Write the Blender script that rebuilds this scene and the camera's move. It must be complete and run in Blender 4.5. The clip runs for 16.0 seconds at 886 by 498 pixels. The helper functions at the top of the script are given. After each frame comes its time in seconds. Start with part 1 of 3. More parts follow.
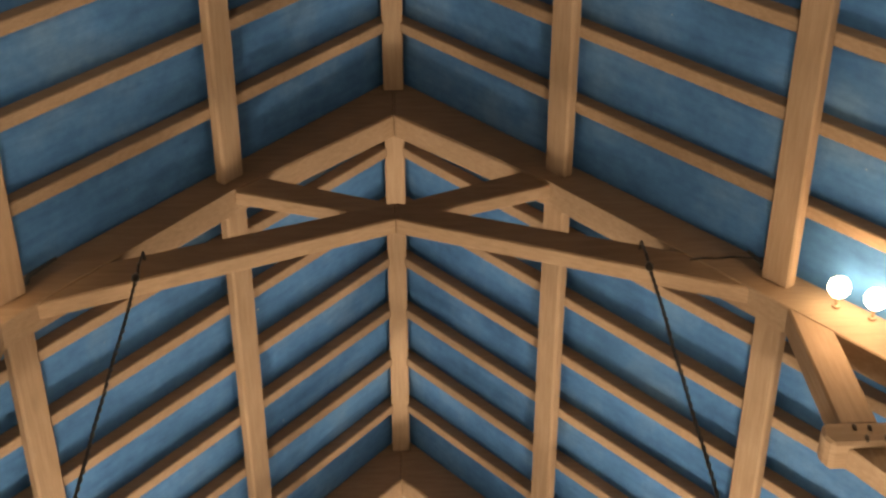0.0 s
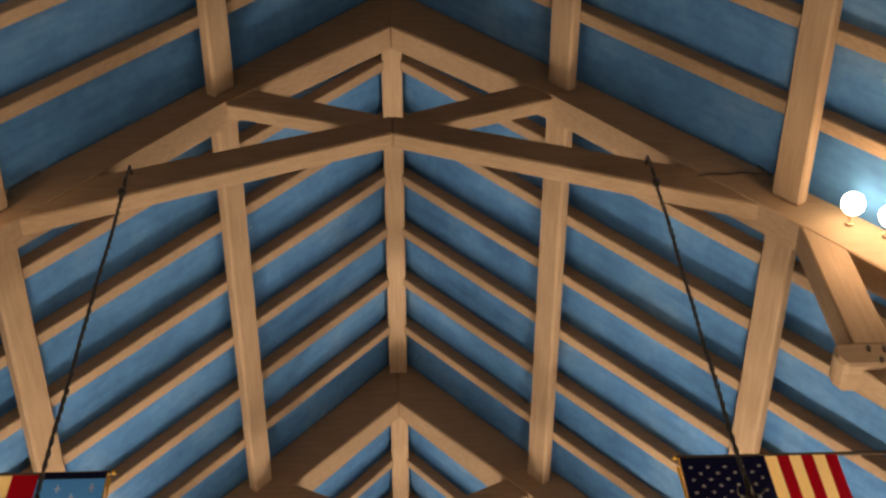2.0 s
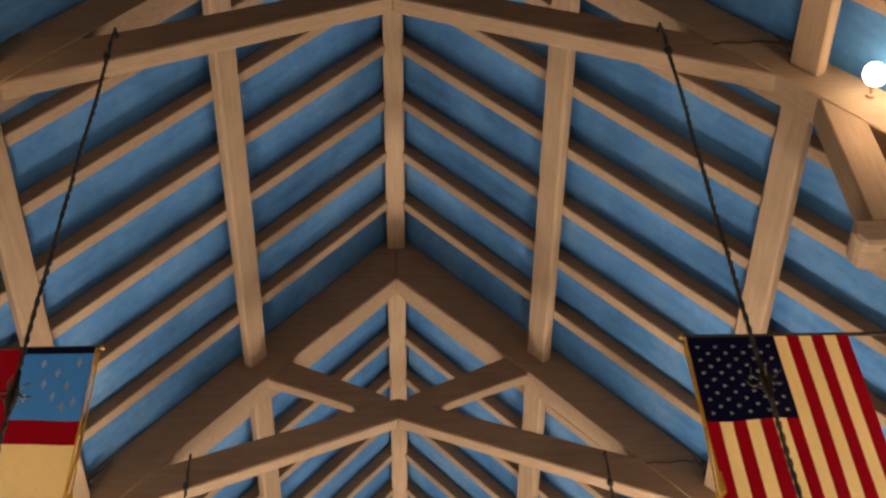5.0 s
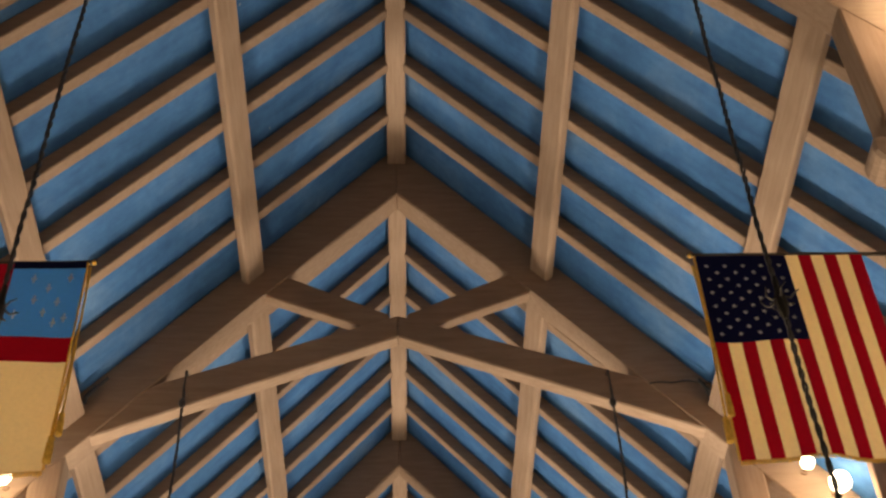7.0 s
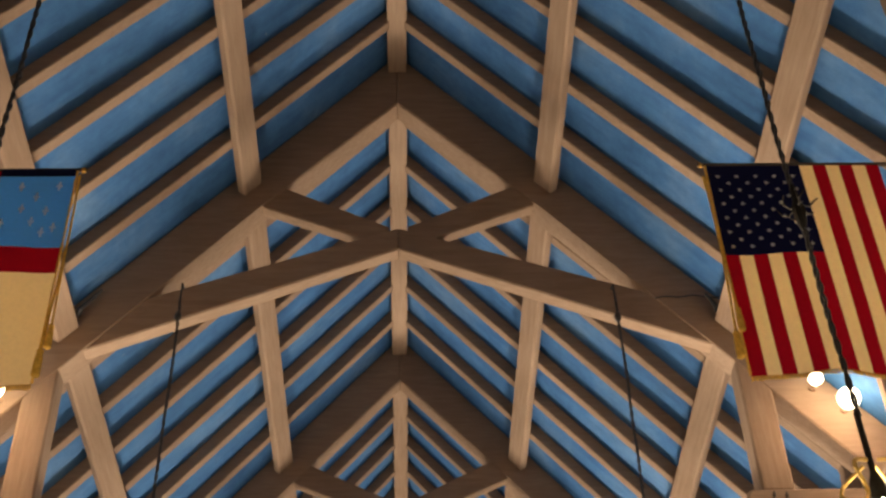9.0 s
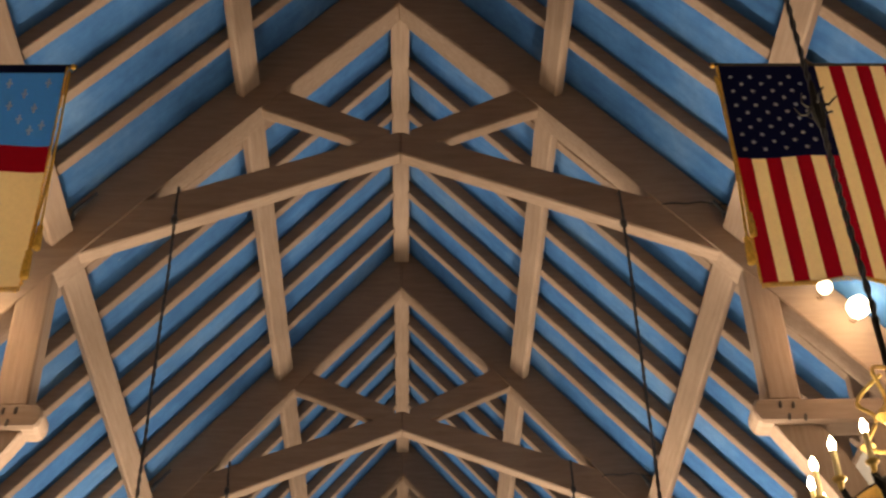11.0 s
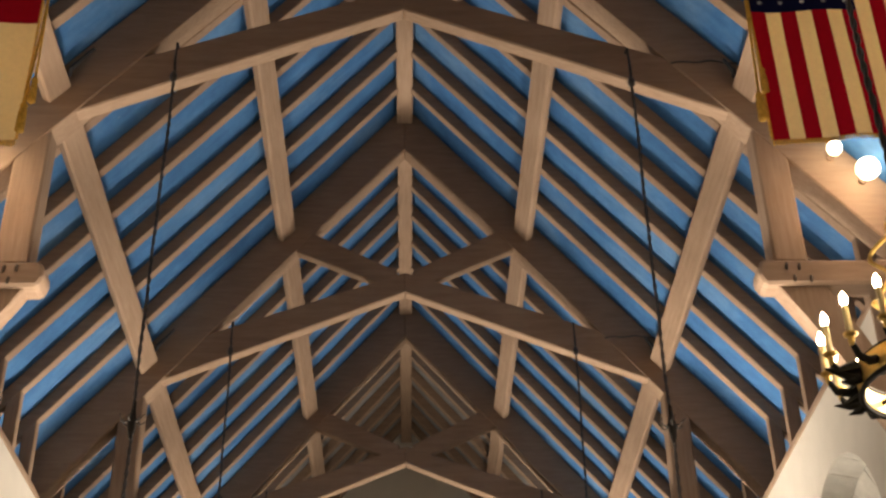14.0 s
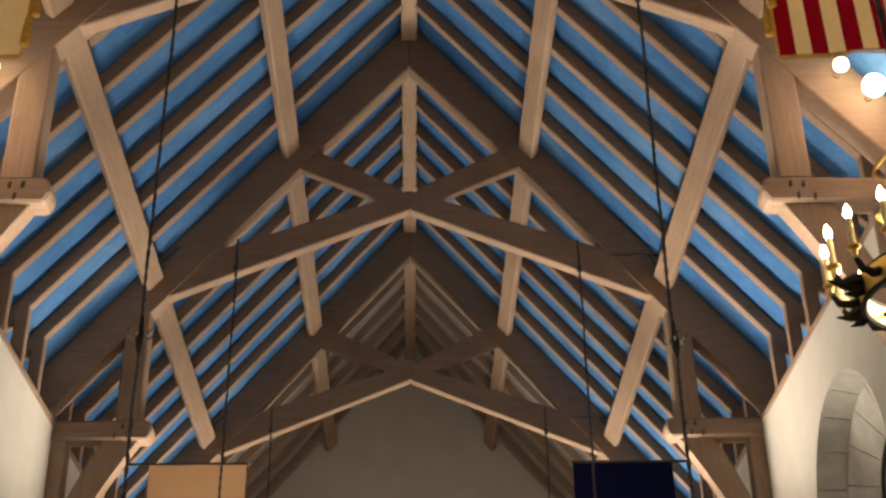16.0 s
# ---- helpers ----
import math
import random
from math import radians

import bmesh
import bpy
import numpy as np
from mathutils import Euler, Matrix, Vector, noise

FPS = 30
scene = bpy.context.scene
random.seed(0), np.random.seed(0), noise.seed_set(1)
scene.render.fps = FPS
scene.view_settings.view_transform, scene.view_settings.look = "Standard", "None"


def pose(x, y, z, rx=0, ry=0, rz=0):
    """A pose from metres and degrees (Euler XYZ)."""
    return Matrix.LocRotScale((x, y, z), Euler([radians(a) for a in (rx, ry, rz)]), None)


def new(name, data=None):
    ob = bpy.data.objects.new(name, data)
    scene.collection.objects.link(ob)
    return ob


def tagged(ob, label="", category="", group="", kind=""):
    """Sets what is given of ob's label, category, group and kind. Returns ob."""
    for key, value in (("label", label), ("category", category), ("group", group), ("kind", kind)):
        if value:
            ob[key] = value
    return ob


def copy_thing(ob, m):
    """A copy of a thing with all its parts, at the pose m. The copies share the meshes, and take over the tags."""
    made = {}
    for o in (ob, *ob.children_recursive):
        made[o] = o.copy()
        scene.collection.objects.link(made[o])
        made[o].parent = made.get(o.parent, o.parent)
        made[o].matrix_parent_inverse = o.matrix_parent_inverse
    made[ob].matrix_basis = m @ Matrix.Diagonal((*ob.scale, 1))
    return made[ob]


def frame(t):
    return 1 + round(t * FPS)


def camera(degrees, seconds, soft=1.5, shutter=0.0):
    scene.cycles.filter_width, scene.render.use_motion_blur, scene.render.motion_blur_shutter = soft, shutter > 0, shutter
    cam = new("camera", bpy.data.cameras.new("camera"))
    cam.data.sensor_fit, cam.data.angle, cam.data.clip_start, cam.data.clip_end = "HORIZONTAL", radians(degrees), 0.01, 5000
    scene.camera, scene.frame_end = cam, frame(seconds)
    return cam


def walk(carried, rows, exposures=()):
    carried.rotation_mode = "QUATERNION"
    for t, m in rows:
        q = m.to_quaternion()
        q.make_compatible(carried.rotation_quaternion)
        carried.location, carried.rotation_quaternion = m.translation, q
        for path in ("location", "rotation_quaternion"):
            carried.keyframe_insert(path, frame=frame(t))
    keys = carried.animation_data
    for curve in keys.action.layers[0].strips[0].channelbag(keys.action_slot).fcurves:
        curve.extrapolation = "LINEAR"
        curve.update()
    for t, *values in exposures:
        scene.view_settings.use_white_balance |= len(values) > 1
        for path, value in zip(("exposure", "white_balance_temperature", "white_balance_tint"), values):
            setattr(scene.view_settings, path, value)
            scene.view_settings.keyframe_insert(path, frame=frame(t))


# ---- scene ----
from math import sin, cos, pi, atan, sqrt

# ---- the walk ----
PATH = [
    (0.0, 0.017, -0.033, 1.220, -3.467, 57.800, -4.129),
    (0.5, 0.019, 0.031, 1.289, -3.393, 57.044, -4.027),
    (1.0, 0.020, 0.095, 1.357, -3.356, 56.259, -3.959),
    (1.5, 0.022, 0.156, 1.418, -3.296, 55.457, -3.880),
    (2.0, 0.023, 0.212, 1.473, -3.242, 54.685, -3.795),
    (2.5, 0.023, 0.262, 1.522, -3.228, 53.892, -3.751),
    (3.0, 0.023, 0.306, 1.564, -3.161, 53.057, -3.609),
    (3.5, 0.022, 0.347, 1.604, -3.110, 52.205, -3.454),
    (4.0, 0.019, 0.388, 1.647, -3.046, 51.366, -3.302),
    (6.5, 0.006, 0.607, 1.884, -2.782, 47.052, -2.704),
    (7.0, 0.004, 0.657, 1.934, -2.726, 46.182, -2.537),
    (7.5, 0.004, 0.713, 1.983, -2.677, 45.281, -2.444),
    (8.0, 0.005, 0.771, 2.027, -2.600, 44.448, -2.358),
    (10.5, 0.020, 1.050, 2.203, -2.218, 39.916, -1.733),
    (11.0, 0.024, 1.098, 2.230, -2.124, 38.980, -1.594),
    (11.5, 0.029, 1.139, 2.250, -2.052, 38.033, -1.544),
    (12.0, 0.034, 1.173, 2.264, -1.976, 37.058, -1.419),
    (12.5, 0.036, 1.197, 2.272, -1.911, 36.131, -1.302),
    (13.0, 0.034, 1.214, 2.273, -1.862, 35.223, -1.225),
    (13.5, 0.030, 1.226, 2.270, -1.825, 34.331, -1.185),
    (14.0, 0.025, 1.231, 2.263, -1.786, 33.420, -1.120),
    (14.5, 0.020, 1.232, 2.255, -1.745, 32.588, -1.116),
    (15.0, 0.017, 1.229, 2.244, -1.679, 31.772, -1.031),
    (15.5, 0.015, 1.224, 2.234, -1.614, 30.944, -0.973),
    (16.0, 0.013, 1.217, 2.224, -1.553, 30.092, -0.923),
]
cam = camera(35.775, 16.0, 2.6)
walk(cam, [(t, pose(x, y, z, 90 + pitch, 0, yaw) @ pose(0, 0, 0, 0, 0, roll)) for t, x, y, z, yaw, pitch, roll in PATH],
     [(0.0, 0.82, 7700, 9), (4.0, 0.56, 7000, 9), (7.5, 0.32, 6750, 11), (11.0, 0.21, 6600, 11), (16.0, 0.02, 6300, 10)])

# ---- plan, in metres ----
BAY, Y0 = 4.27, 5.15          # spacing of the trusses, front of the first one
SLOPE = 1.2                   # rise of the roof
CS = 1 / sqrt(1 + SLOPE ** 2)
SN = SLOPE * CS
PURL, RAFT, SOFF = 12.11, 12.25, 12.45   # heights at the ridge: undersides of purlins and rafters; boards
WALL_X, WALL_TOP, WALL_T = 3.45, 7.46, 0.70
Y_BACK, Y_GABLE = -7.7, 22.1
TT = 0.215                    # thickness of a truss
TRUSSES = [Y0 + k * BAY for k in (-3, -2, -1)] + [5.20, 9.319, 13.626, 17.924]   # fronts of the trusses
# how each hand-cut truss sits: collar's underside, principals' underside at the ridge, strut heads west and east (x, z)
CUT = [(9.908, 11.81, (1.18, 10.427), (1.186, 10.45))] * 3 + [
    (10.00, 11.703, (1.246, 10.46), (1.214, 10.473)), (9.91, 11.74, (1.174, 10.418), (1.186, 10.423)),
    (9.908, 11.81, (1.18, 10.427), (1.186, 10.45)), (9.896, 11.821, (1.217, 10.41), (1.209, 10.425))]

# ---- light ----
world = bpy.data.worlds.new("dusk")
scene.world = world
world.use_nodes = True
wbg = world.node_tree.nodes["Background"]
sky = world.node_tree.nodes.new("ShaderNodeTexSky")
sky.sky_type, sky.sun_disc, sky.sun_elevation, sky.sun_rotation = "NISHITA", False, radians(4), radians(200)
world.node_tree.links.new(sky.outputs[0], wbg.inputs[0])
wbg.inputs[1].default_value = 0.08


def lamp(name, place, power, colour, radius):
    data = bpy.data.lights.new(name, "POINT")
    data.energy, data.color, data.shadow_soft_size = power, colour, radius
    ob = new(name, data)
    ob.location = place
    return ob


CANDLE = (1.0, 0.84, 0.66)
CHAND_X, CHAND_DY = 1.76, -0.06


def fill_spot(place, power, colour, cone, lean, out):
    """Unseen fill spot added above a chandelier to brighten the roof; no fixture there."""
    data = bpy.data.lights.new("roof_fill_spot", "SPOT")
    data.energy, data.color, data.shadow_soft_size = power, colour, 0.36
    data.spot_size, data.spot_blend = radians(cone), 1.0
    ob = new("roof_fill_spot", data)
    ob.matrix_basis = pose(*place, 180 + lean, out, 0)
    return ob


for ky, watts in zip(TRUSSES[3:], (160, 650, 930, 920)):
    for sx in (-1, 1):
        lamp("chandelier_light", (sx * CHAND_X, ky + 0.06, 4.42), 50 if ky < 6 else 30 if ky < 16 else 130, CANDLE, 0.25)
        # added fill beside the candle light, aimed back and outward at the roof
        fill_spot((sx * CHAND_X, ky + 0.26, 5.55), watts * (0.86 if sx < 0 else 1.2 if ky > 12 else 1.02), CANDLE, 108, 34 if ky < 17 else 22, (20 if ky < 10 else 9) * sx)
# added fill spots above the unseen pair over the aisle behind the camera
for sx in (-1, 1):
    fill_spot((sx * CHAND_X, TRUSSES[2] + 0.26, 5.55), (215 if sx < 0 else 185), CANDLE, 115, 0, 24 * sx)

# ---- materials ----
def nodes(name, rough=0.7, metal=0.0):
    mat = bpy.data.materials.new(name)
    mat.use_nodes = True
    tree = mat.node_tree
    bsdf = tree.nodes["Principled BSDF"]
    bsdf.inputs["Roughness"].default_value, bsdf.inputs["Metallic"].default_value = rough, metal
    bsdf.inputs["Specular IOR Level"].default_value = 0.5 if rough < 0.7 else 0.15
    return mat, tree, bsdf


def add(tree, kind, **inputs):
    n = tree.nodes.new(kind)
    for k, v in inputs.items():
        n.inputs[k.replace("_", " ")].default_value = v
    return n


def ramp(tree, src, stops):
    r = tree.nodes.new("ShaderNodeValToRGB")
    e = r.color_ramp.elements
    while len(e) < len(stops):
        e.new(0.5)
    for el, (p, c) in zip(e, stops):
        el.position, el.color = p, (*c, 1)
    tree.links.new(src, r.inputs[0])
    return r.outputs[0]


def mix(tree, kind, a, b, fac):
    m = tree.nodes.new("ShaderNodeMix")
    m.data_type, m.blend_type = "RGBA", kind
    for sock, v in ((m.inputs[0], fac), (m.inputs[6], a), (m.inputs[7], b)):
        if isinstance(v, (int, float)):
            sock.default_value = v
        elif isinstance(v, tuple):
            sock.default_value = (*v, 1)
        else:
            tree.links.new(v, sock)
    return m.outputs[2]


def mapped(tree, scale):
    co = tree.nodes.new("ShaderNodeTexCoord")
    mp = tree.nodes.new("ShaderNodeMapping")
    mp.inputs["Scale"].default_value = scale
    tree.links.new(co.outputs["Object"], mp.inputs[0])
    return mp.outputs[0]


def noise_of(tree, vec, scale, detail=5.0, rough=0.6):
    n = add(tree, "ShaderNodeTexNoise", Scale=scale, Detail=detail, Roughness=rough)
    tree.links.new(vec, n.inputs["Vector"])
    return n.outputs[0]


def bump(tree, bsdf, src, strength, distance=0.01):
    b = add(tree, "ShaderNodeBump", Strength=strength, Distance=distance)
    tree.links.new(src, b.inputs["Height"])
    tree.links.new(b.outputs[0], bsdf.inputs["Normal"])


def wood(name, dark, light, stretch, rough=0.75):
    """Limed oak: grain along the beam, broad blotches, a tint of its own for each piece."""
    mat, tree, bsdf = nodes(name, rough)
    grain = noise_of(tree, mapped(tree, stretch), 1.0, 6.0, 0.65)
    blotch = noise_of(tree, mapped(tree, (1, 1, 1)), 2.2, 4.0)
    base = ramp(tree, grain, [(0.28, dark), (0.72, light)])
    tone = ramp(tree, blotch, [(0.3, (0.80, 0.78, 0.75)), (0.7, (1.0, 1.0, 1.0))])
    col = mix(tree, "MULTIPLY", base, tone, 0.7)
    info = tree.nodes.new("ShaderNodeObjectInfo")
    each = ramp(tree, info.outputs["Random"], [(0.0, (0.84, 0.82, 0.80)), (1.0, (1.0, 1.0, 1.0))])
    col = mix(tree, "MULTIPLY", col, each, 0.8)
    tree.links.new(col, bsdf.inputs["Base Color"])
    bump(tree, bsdf, grain, 0.22, 0.005)
    return mat


def plain(name, colour, rough=0.6, metal=0.0, spread=0.12, scale=9.0, relief=0.1):
    mat, tree, bsdf = nodes(name, rough, metal)
    n = noise_of(tree, mapped(tree, (1, 1, 1)), scale, 5.0)
    lo = tuple(c * (1 - spread) for c in colour)
    hi = tuple(min(1, c * (1 + spread)) for c in colour)
    tree.links.new(ramp(tree, n, [(0.3, lo), (0.7, hi)]), bsdf.inputs["Base Color"])
    bump(tree, bsdf, n, relief, 0.004)
    return mat


def woven(name, colour, spread=0.08):
    """Thin cloth that lets some light through."""
    mat = plain(name, colour, 0.9, 0, spread, 40.0, 0.15)
    tree = mat.node_tree
    bsdf, out = tree.nodes["Principled BSDF"], tree.nodes["Material Output"]
    thin = tree.nodes.new("ShaderNodeBsdfTranslucent")
    thin.inputs[0].default_value = (*colour, 1)
    both = tree.nodes.new("ShaderNodeMixShader")
    both.inputs[0].default_value = 0.42
    tree.links.new(bsdf.outputs[0], both.inputs[1])
    tree.links.new(thin.outputs[0], both.inputs[2])
    tree.links.new(both.outputs[0], out.inputs[0])
    return mat


def glowing(name, colour, strength):
    mat, tree, bsdf = nodes(name, 0.4)
    bsdf.inputs["Emission Color"].default_value = (*colour, 1)
    bsdf.inputs["Emission Strength"].default_value = strength
    bsdf.inputs["Base Color"].default_value = (0.9, 0.85, 0.75, 1)
    return mat


OAK_D, OAK_L = (0.267, 0.183, 0.127), (0.361, 0.263, 0.191)
WOOD_X = wood("limed_oak_across", OAK_D, OAK_L, (3, 40, 22))
WOOD_Y = wood("limed_oak_along", OAK_D, OAK_L, (30, 2.2, 30))
WOOD_Z = wood("limed_oak_upright", OAK_D, OAK_L, (30, 30, 2.5))


def blue_boards():
    mat, tree, bsdf = nodes("blue_painted_boards", 0.85)
    big = noise_of(tree, mapped(tree, (1, 1, 1)), 1.1, 6.0, 0.62)
    fine = noise_of(tree, mapped(tree, (1, 1, 1)), 14.0, 5.0, 0.6)
    streak = noise_of(tree, mapped(tree, (2.5, 14, 2.5)), 1.0, 5.0, 0.6)
    col = ramp(tree, big, [(0.28, (0.042, 0.125, 0.28)), (0.5, (0.066, 0.190, 0.42)), (0.72, (0.135, 0.270, 0.48))])
    col = mix(tree, "MULTIPLY", col, ramp(tree, fine, [(0.3, (0.78, 0.80, 0.82)), (0.7, (1, 1, 1))]), 0.8)
    col = mix(tree, "MULTIPLY", col, ramp(tree, streak, [(0.3, (0.70, 0.73, 0.77)), (0.62, (1, 1, 1))]), 0.8)
    chips = noise_of(tree, mapped(tree, (1, 1, 1)), 11.0, 2.0, 0.5)
    fac = ramp(tree, chips, [(0.77, (0, 0, 0)), (0.80, (0.7, 0.7, 0.7))])
    col = mix(tree, "MIX", col, (0.26, 0.34, 0.42), fac)
    tree.links.new(col, bsdf.inputs["Base Color"])
    bump(tree, bsdf, fine, 0.25, 0.006)
    return mat


BLUE = blue_boards()
GREY_BOARDS = plain("weathered_grey_boards", (0.22, 0.215, 0.22), 0.85, 0, 0.2, 4.0, 0.3)
PLASTER = plain("cream_plaster", (0.56, 0.525, 0.46), 0.92, 0, 0.06, 2.5, 0.25)
STONE = plain("dressed_limestone", (0.52, 0.50, 0.45), 0.85, 0, 0.16, 6.0, 0.4)
FLOORING = plain("stone_floor", (0.13, 0.11, 0.09), 0.6, 0, 0.2, 3.0, 0.2)
IRON = plain("black_iron", (0.020, 0.017, 0.014), 0.7, 0.1, 0.3, 25.0, 0.3)
CABLE = plain("black_cable", (0.05, 0.046, 0.042), 0.3, 0.5, 0.3, 30.0, 0.2)
GOLD = plain("gilt_metal", (0.72, 0.47, 0.14), 0.38, 0.75, 0.2, 30.0, 0.3)
FRINGE = plain("gold_fringe", (0.62, 0.36, 0.06), 0.8, 0.0, 0.3, 60.0, 0.6)
SLEEVE = plain("ivory_candle", (0.78, 0.60, 0.30), 0.5, 0.0, 0.1, 20.0, 0.1)
RED = woven("red_cloth", (0.45, 0.008, 0.034))
CREAM = woven("cream_cloth", (0.88, 0.74, 0.48))
NAVY = woven("navy_cloth", (0.013, 0.016, 0.070))
SKYBLUE = woven("sky_blue_cloth", (0.15, 0.43, 0.74))
WHITE = woven("white_cloth", (0.80, 0.82, 0.86))
TAN = woven("tan_cloth", (0.86, 0.66, 0.44))
POLE = plain("dark_wood_pole", (0.05, 0.032, 0.018), 0.5, 0, 0.2, 20.0, 0.2)
BLACK_PAINT = plain("black_enamel", (0.02, 0.02, 0.02), 0.4, 0.0, 0.2, 20.0, 0.1)
FLAME = glowing("candle_bulb_glass", (1.0, 0.80, 0.48), 40.0)
FLOOD = glowing("flood_bulb_glass", (1.0, 0.80, 0.52), 12.0)


def glass_mat():
    mat, tree, bsdf = nodes("leaded_glass", 0.12)
    bsdf.inputs["Transmission Weight"].default_value = 0.85
    bsdf.inputs["Base Color"].default_value = (0.55, 0.72, 0.85, 1)
    return mat


GLASS = glass_mat()

# ---- building helpers ----
def link(name, bm, mat, parent=None, label=""):
    me = bpy.data.meshes.new(name)
    bmesh.ops.recalc_face_normals(bm, faces=bm.faces[:])
    bm.to_mesh(me)
    bm.free()
    me.materials.append(mat)
    ob = new(name, me)
    if parent:
        ob.parent = parent
    if label:
        tagged(ob, label)
    return ob


part = link


def thing(name, place, label, category, group="", kind=""):
    ob = new(name)
    ob.location = place
    ob.empty_display_size = 0.1
    return tagged(ob, label, category, group, kind)


def shade(ob, angle=40):
    for p in ob.data.polygons:
        p.use_smooth = True
    ob.data.set_sharp_from_angle(angle=radians(angle))
    return ob


def prism(poly, y0, y1, bevel=0.012, axis="y"):
    """A plate cut to an outline of (x, z), from y0 to y1, with softened edges."""
    bm = bmesh.new()
    rows = []
    for y in (y0, y1):
        rows.append([bm.verts.new((x, y, z) if axis == "y" else (y, x, z)) for x, z in poly])
    bm.faces.new(rows[0])
    bm.faces.new(rows[1][::-1])
    n = len(poly)
    for i in range(n):
        bm.faces.new((rows[0][i], rows[0][(i + 1) % n], rows[1][(i + 1) % n], rows[1][i]))
    if bevel:
        bmesh.ops.bevel(bm, geom=bm.edges[:], offset=bevel, segments=1, affect="EDGES")
    return bm


def box(bm, x0, x1, y0, y1, z0, z1):
    m = Matrix.Translation(((x0 + x1) / 2, (y0 + y1) / 2, (z0 + z1) / 2)) @ Matrix.Diagonal((x1 - x0, y1 - y0, z1 - z0, 1))
    return bmesh.ops.create_cube(bm, size=1, matrix=m)["verts"]


def tube(bm, pts, rad, sides=8, cap=True):
    """A round bar along a list of places; rad is one number or one for each place."""
    pts = [Vector(p) for p in pts]
    rings = []
    for i, p in enumerate(pts):
        d = (pts[min(i + 1, len(pts) - 1)] - pts[max(i - 1, 0)]).normalized()
        ref = Vector((0, 0, 1)) if abs(d.z) < 0.9 else Vector((1, 0, 0))
        u = d.cross(ref).normalized()
        v = d.cross(u)
        r = rad[i] if isinstance(rad, (list, tuple)) else rad
        rings.append([bm.verts.new(p + (u * cos(2 * pi * k / sides) + v * sin(2 * pi * k / sides)) * r) for k in range(sides)])
    for a, b in zip(rings, rings[1:]):
        for k in range(sides):
            bm.faces.new((a[k], a[(k + 1) % sides], b[(k + 1) % sides], b[k]))
    if cap:
        bm.faces.new(rings[0][::-1])
        bm.faces.new(rings[-1])
    return bm


def lathe(bm, profile, place=(0, 0, 0), sides=14):
    """Turned shape from (radius, height) pairs."""
    rings = []
    for r, z in profile:
        rings.append([bm.verts.new((place[0] + r * cos(2 * pi * k / sides), place[1] + r * sin(2 * pi * k / sides), place[2] + z)) for k in range(sides)])
    for a, b in zip(rings, rings[1:]):
        for k in range(sides):
            bm.faces.new((a[k], a[(k + 1) % sides], b[(k + 1) % sides], b[k]))
    bm.faces.new(rings[0][::-1])
    bm.faces.new(rings[-1])
    return bm


def mirror(poly, sx):
    return [(sx * x, z) for x, z in poly]


# ---- the shell ----
bm = bmesh.new()
box(bm, -WALL_X - WALL_T, WALL_X + WALL_T, Y_BACK, Y_GABLE, -0.2, 0.0)
tagged(link("floor", bm, FLOORING), "worn stone floor of the nave", "floor", kind="structure")

WIN_Y, WIN_Z, WIN_R, WIN_SILL = 11.36, 5.92, 0.95, 3.6
def wall_panels(bm, sx, window):
    a, b = sorted((sx * WALL_X, sx * (WALL_X + WALL_T)))
    if not window:
        box(bm, a, b, Y_BACK, Y_GABLE, 0.0, WALL_TOP)
        return
    box(bm, a, b, Y_BACK, WIN_Y - WIN_R, 0.0, WALL_TOP)
    box(bm, a, b, WIN_Y + WIN_R, Y_GABLE, 0.0, WALL_TOP)
    box(bm, a, b, WIN_Y - WIN_R, WIN_Y + WIN_R, 0.0, WIN_SILL)
    n = 28
    ys = [WIN_Y - WIN_R * cos(pi * i / n) for i in range(n + 1)]
    zs = [WIN_Z + WIN_R * sin(pi * i / n) for i in range(n + 1)]
    for i in range(n):
        q = [(ys[i], zs[i]), (ys[i + 1], zs[i + 1]), (ys[i + 1], WALL_TOP), (ys[i], WALL_TOP)]
        lo = [bm.verts.new((a, y, z)) for y, z in q]
        hi = [bm.verts.new((b, y, z)) for y, z in q]
        bm.faces.new(lo)
        bm.faces.new(hi[::-1])
        for k in range(4):
            bm.faces.new((lo[k], lo[(k + 1) % 4], hi[(k + 1) % 4], hi[k]))


for sx, nm in ((-1, "wall_west"), (1, "wall_east")):
    bm = bmesh.new()
    wall_panels(bm, sx, sx > 0)
    tagged(link(nm, bm, PLASTER), "smooth cream plaster side wall under the roof", "wall", kind="structure")

for y0, y1, nm in ((Y_GABLE, Y_GABLE + 0.5, "wall_gable"), (Y_BACK - 0.5, Y_BACK, "wall_entrance")):
    e = WALL_X + WALL_T
    bm = prism([(-e, 0), (e, 0), (e, SOFF - SLOPE * e), (0, SOFF), (-e, SOFF - SLOPE * e)], y0, y1, 0)
    tagged(link(nm, bm, PLASTER), "cream plaster gable wall filling the roof end", "wall", kind="structure")

for sx, nm in ((-1, "wall_plate_west"), (1, "wall_plate_east")):
    a, c = sorted((sx * (WALL_X - 0.012), sx * (WALL_X + 0.20)))
    bm = bmesh.new()
    box(bm, a, c, Y_BACK, Y_GABLE, WALL_TOP - 0.02, WALL_TOP + 0.045)
    bmesh.ops.bevel(bm, geom=bm.edges[:], offset=0.008, segments=1, affect="EDGES")
    tagged(link(nm, bm, WOOD_Y), "thin oak plate along the wall head", "trim", kind="structure")

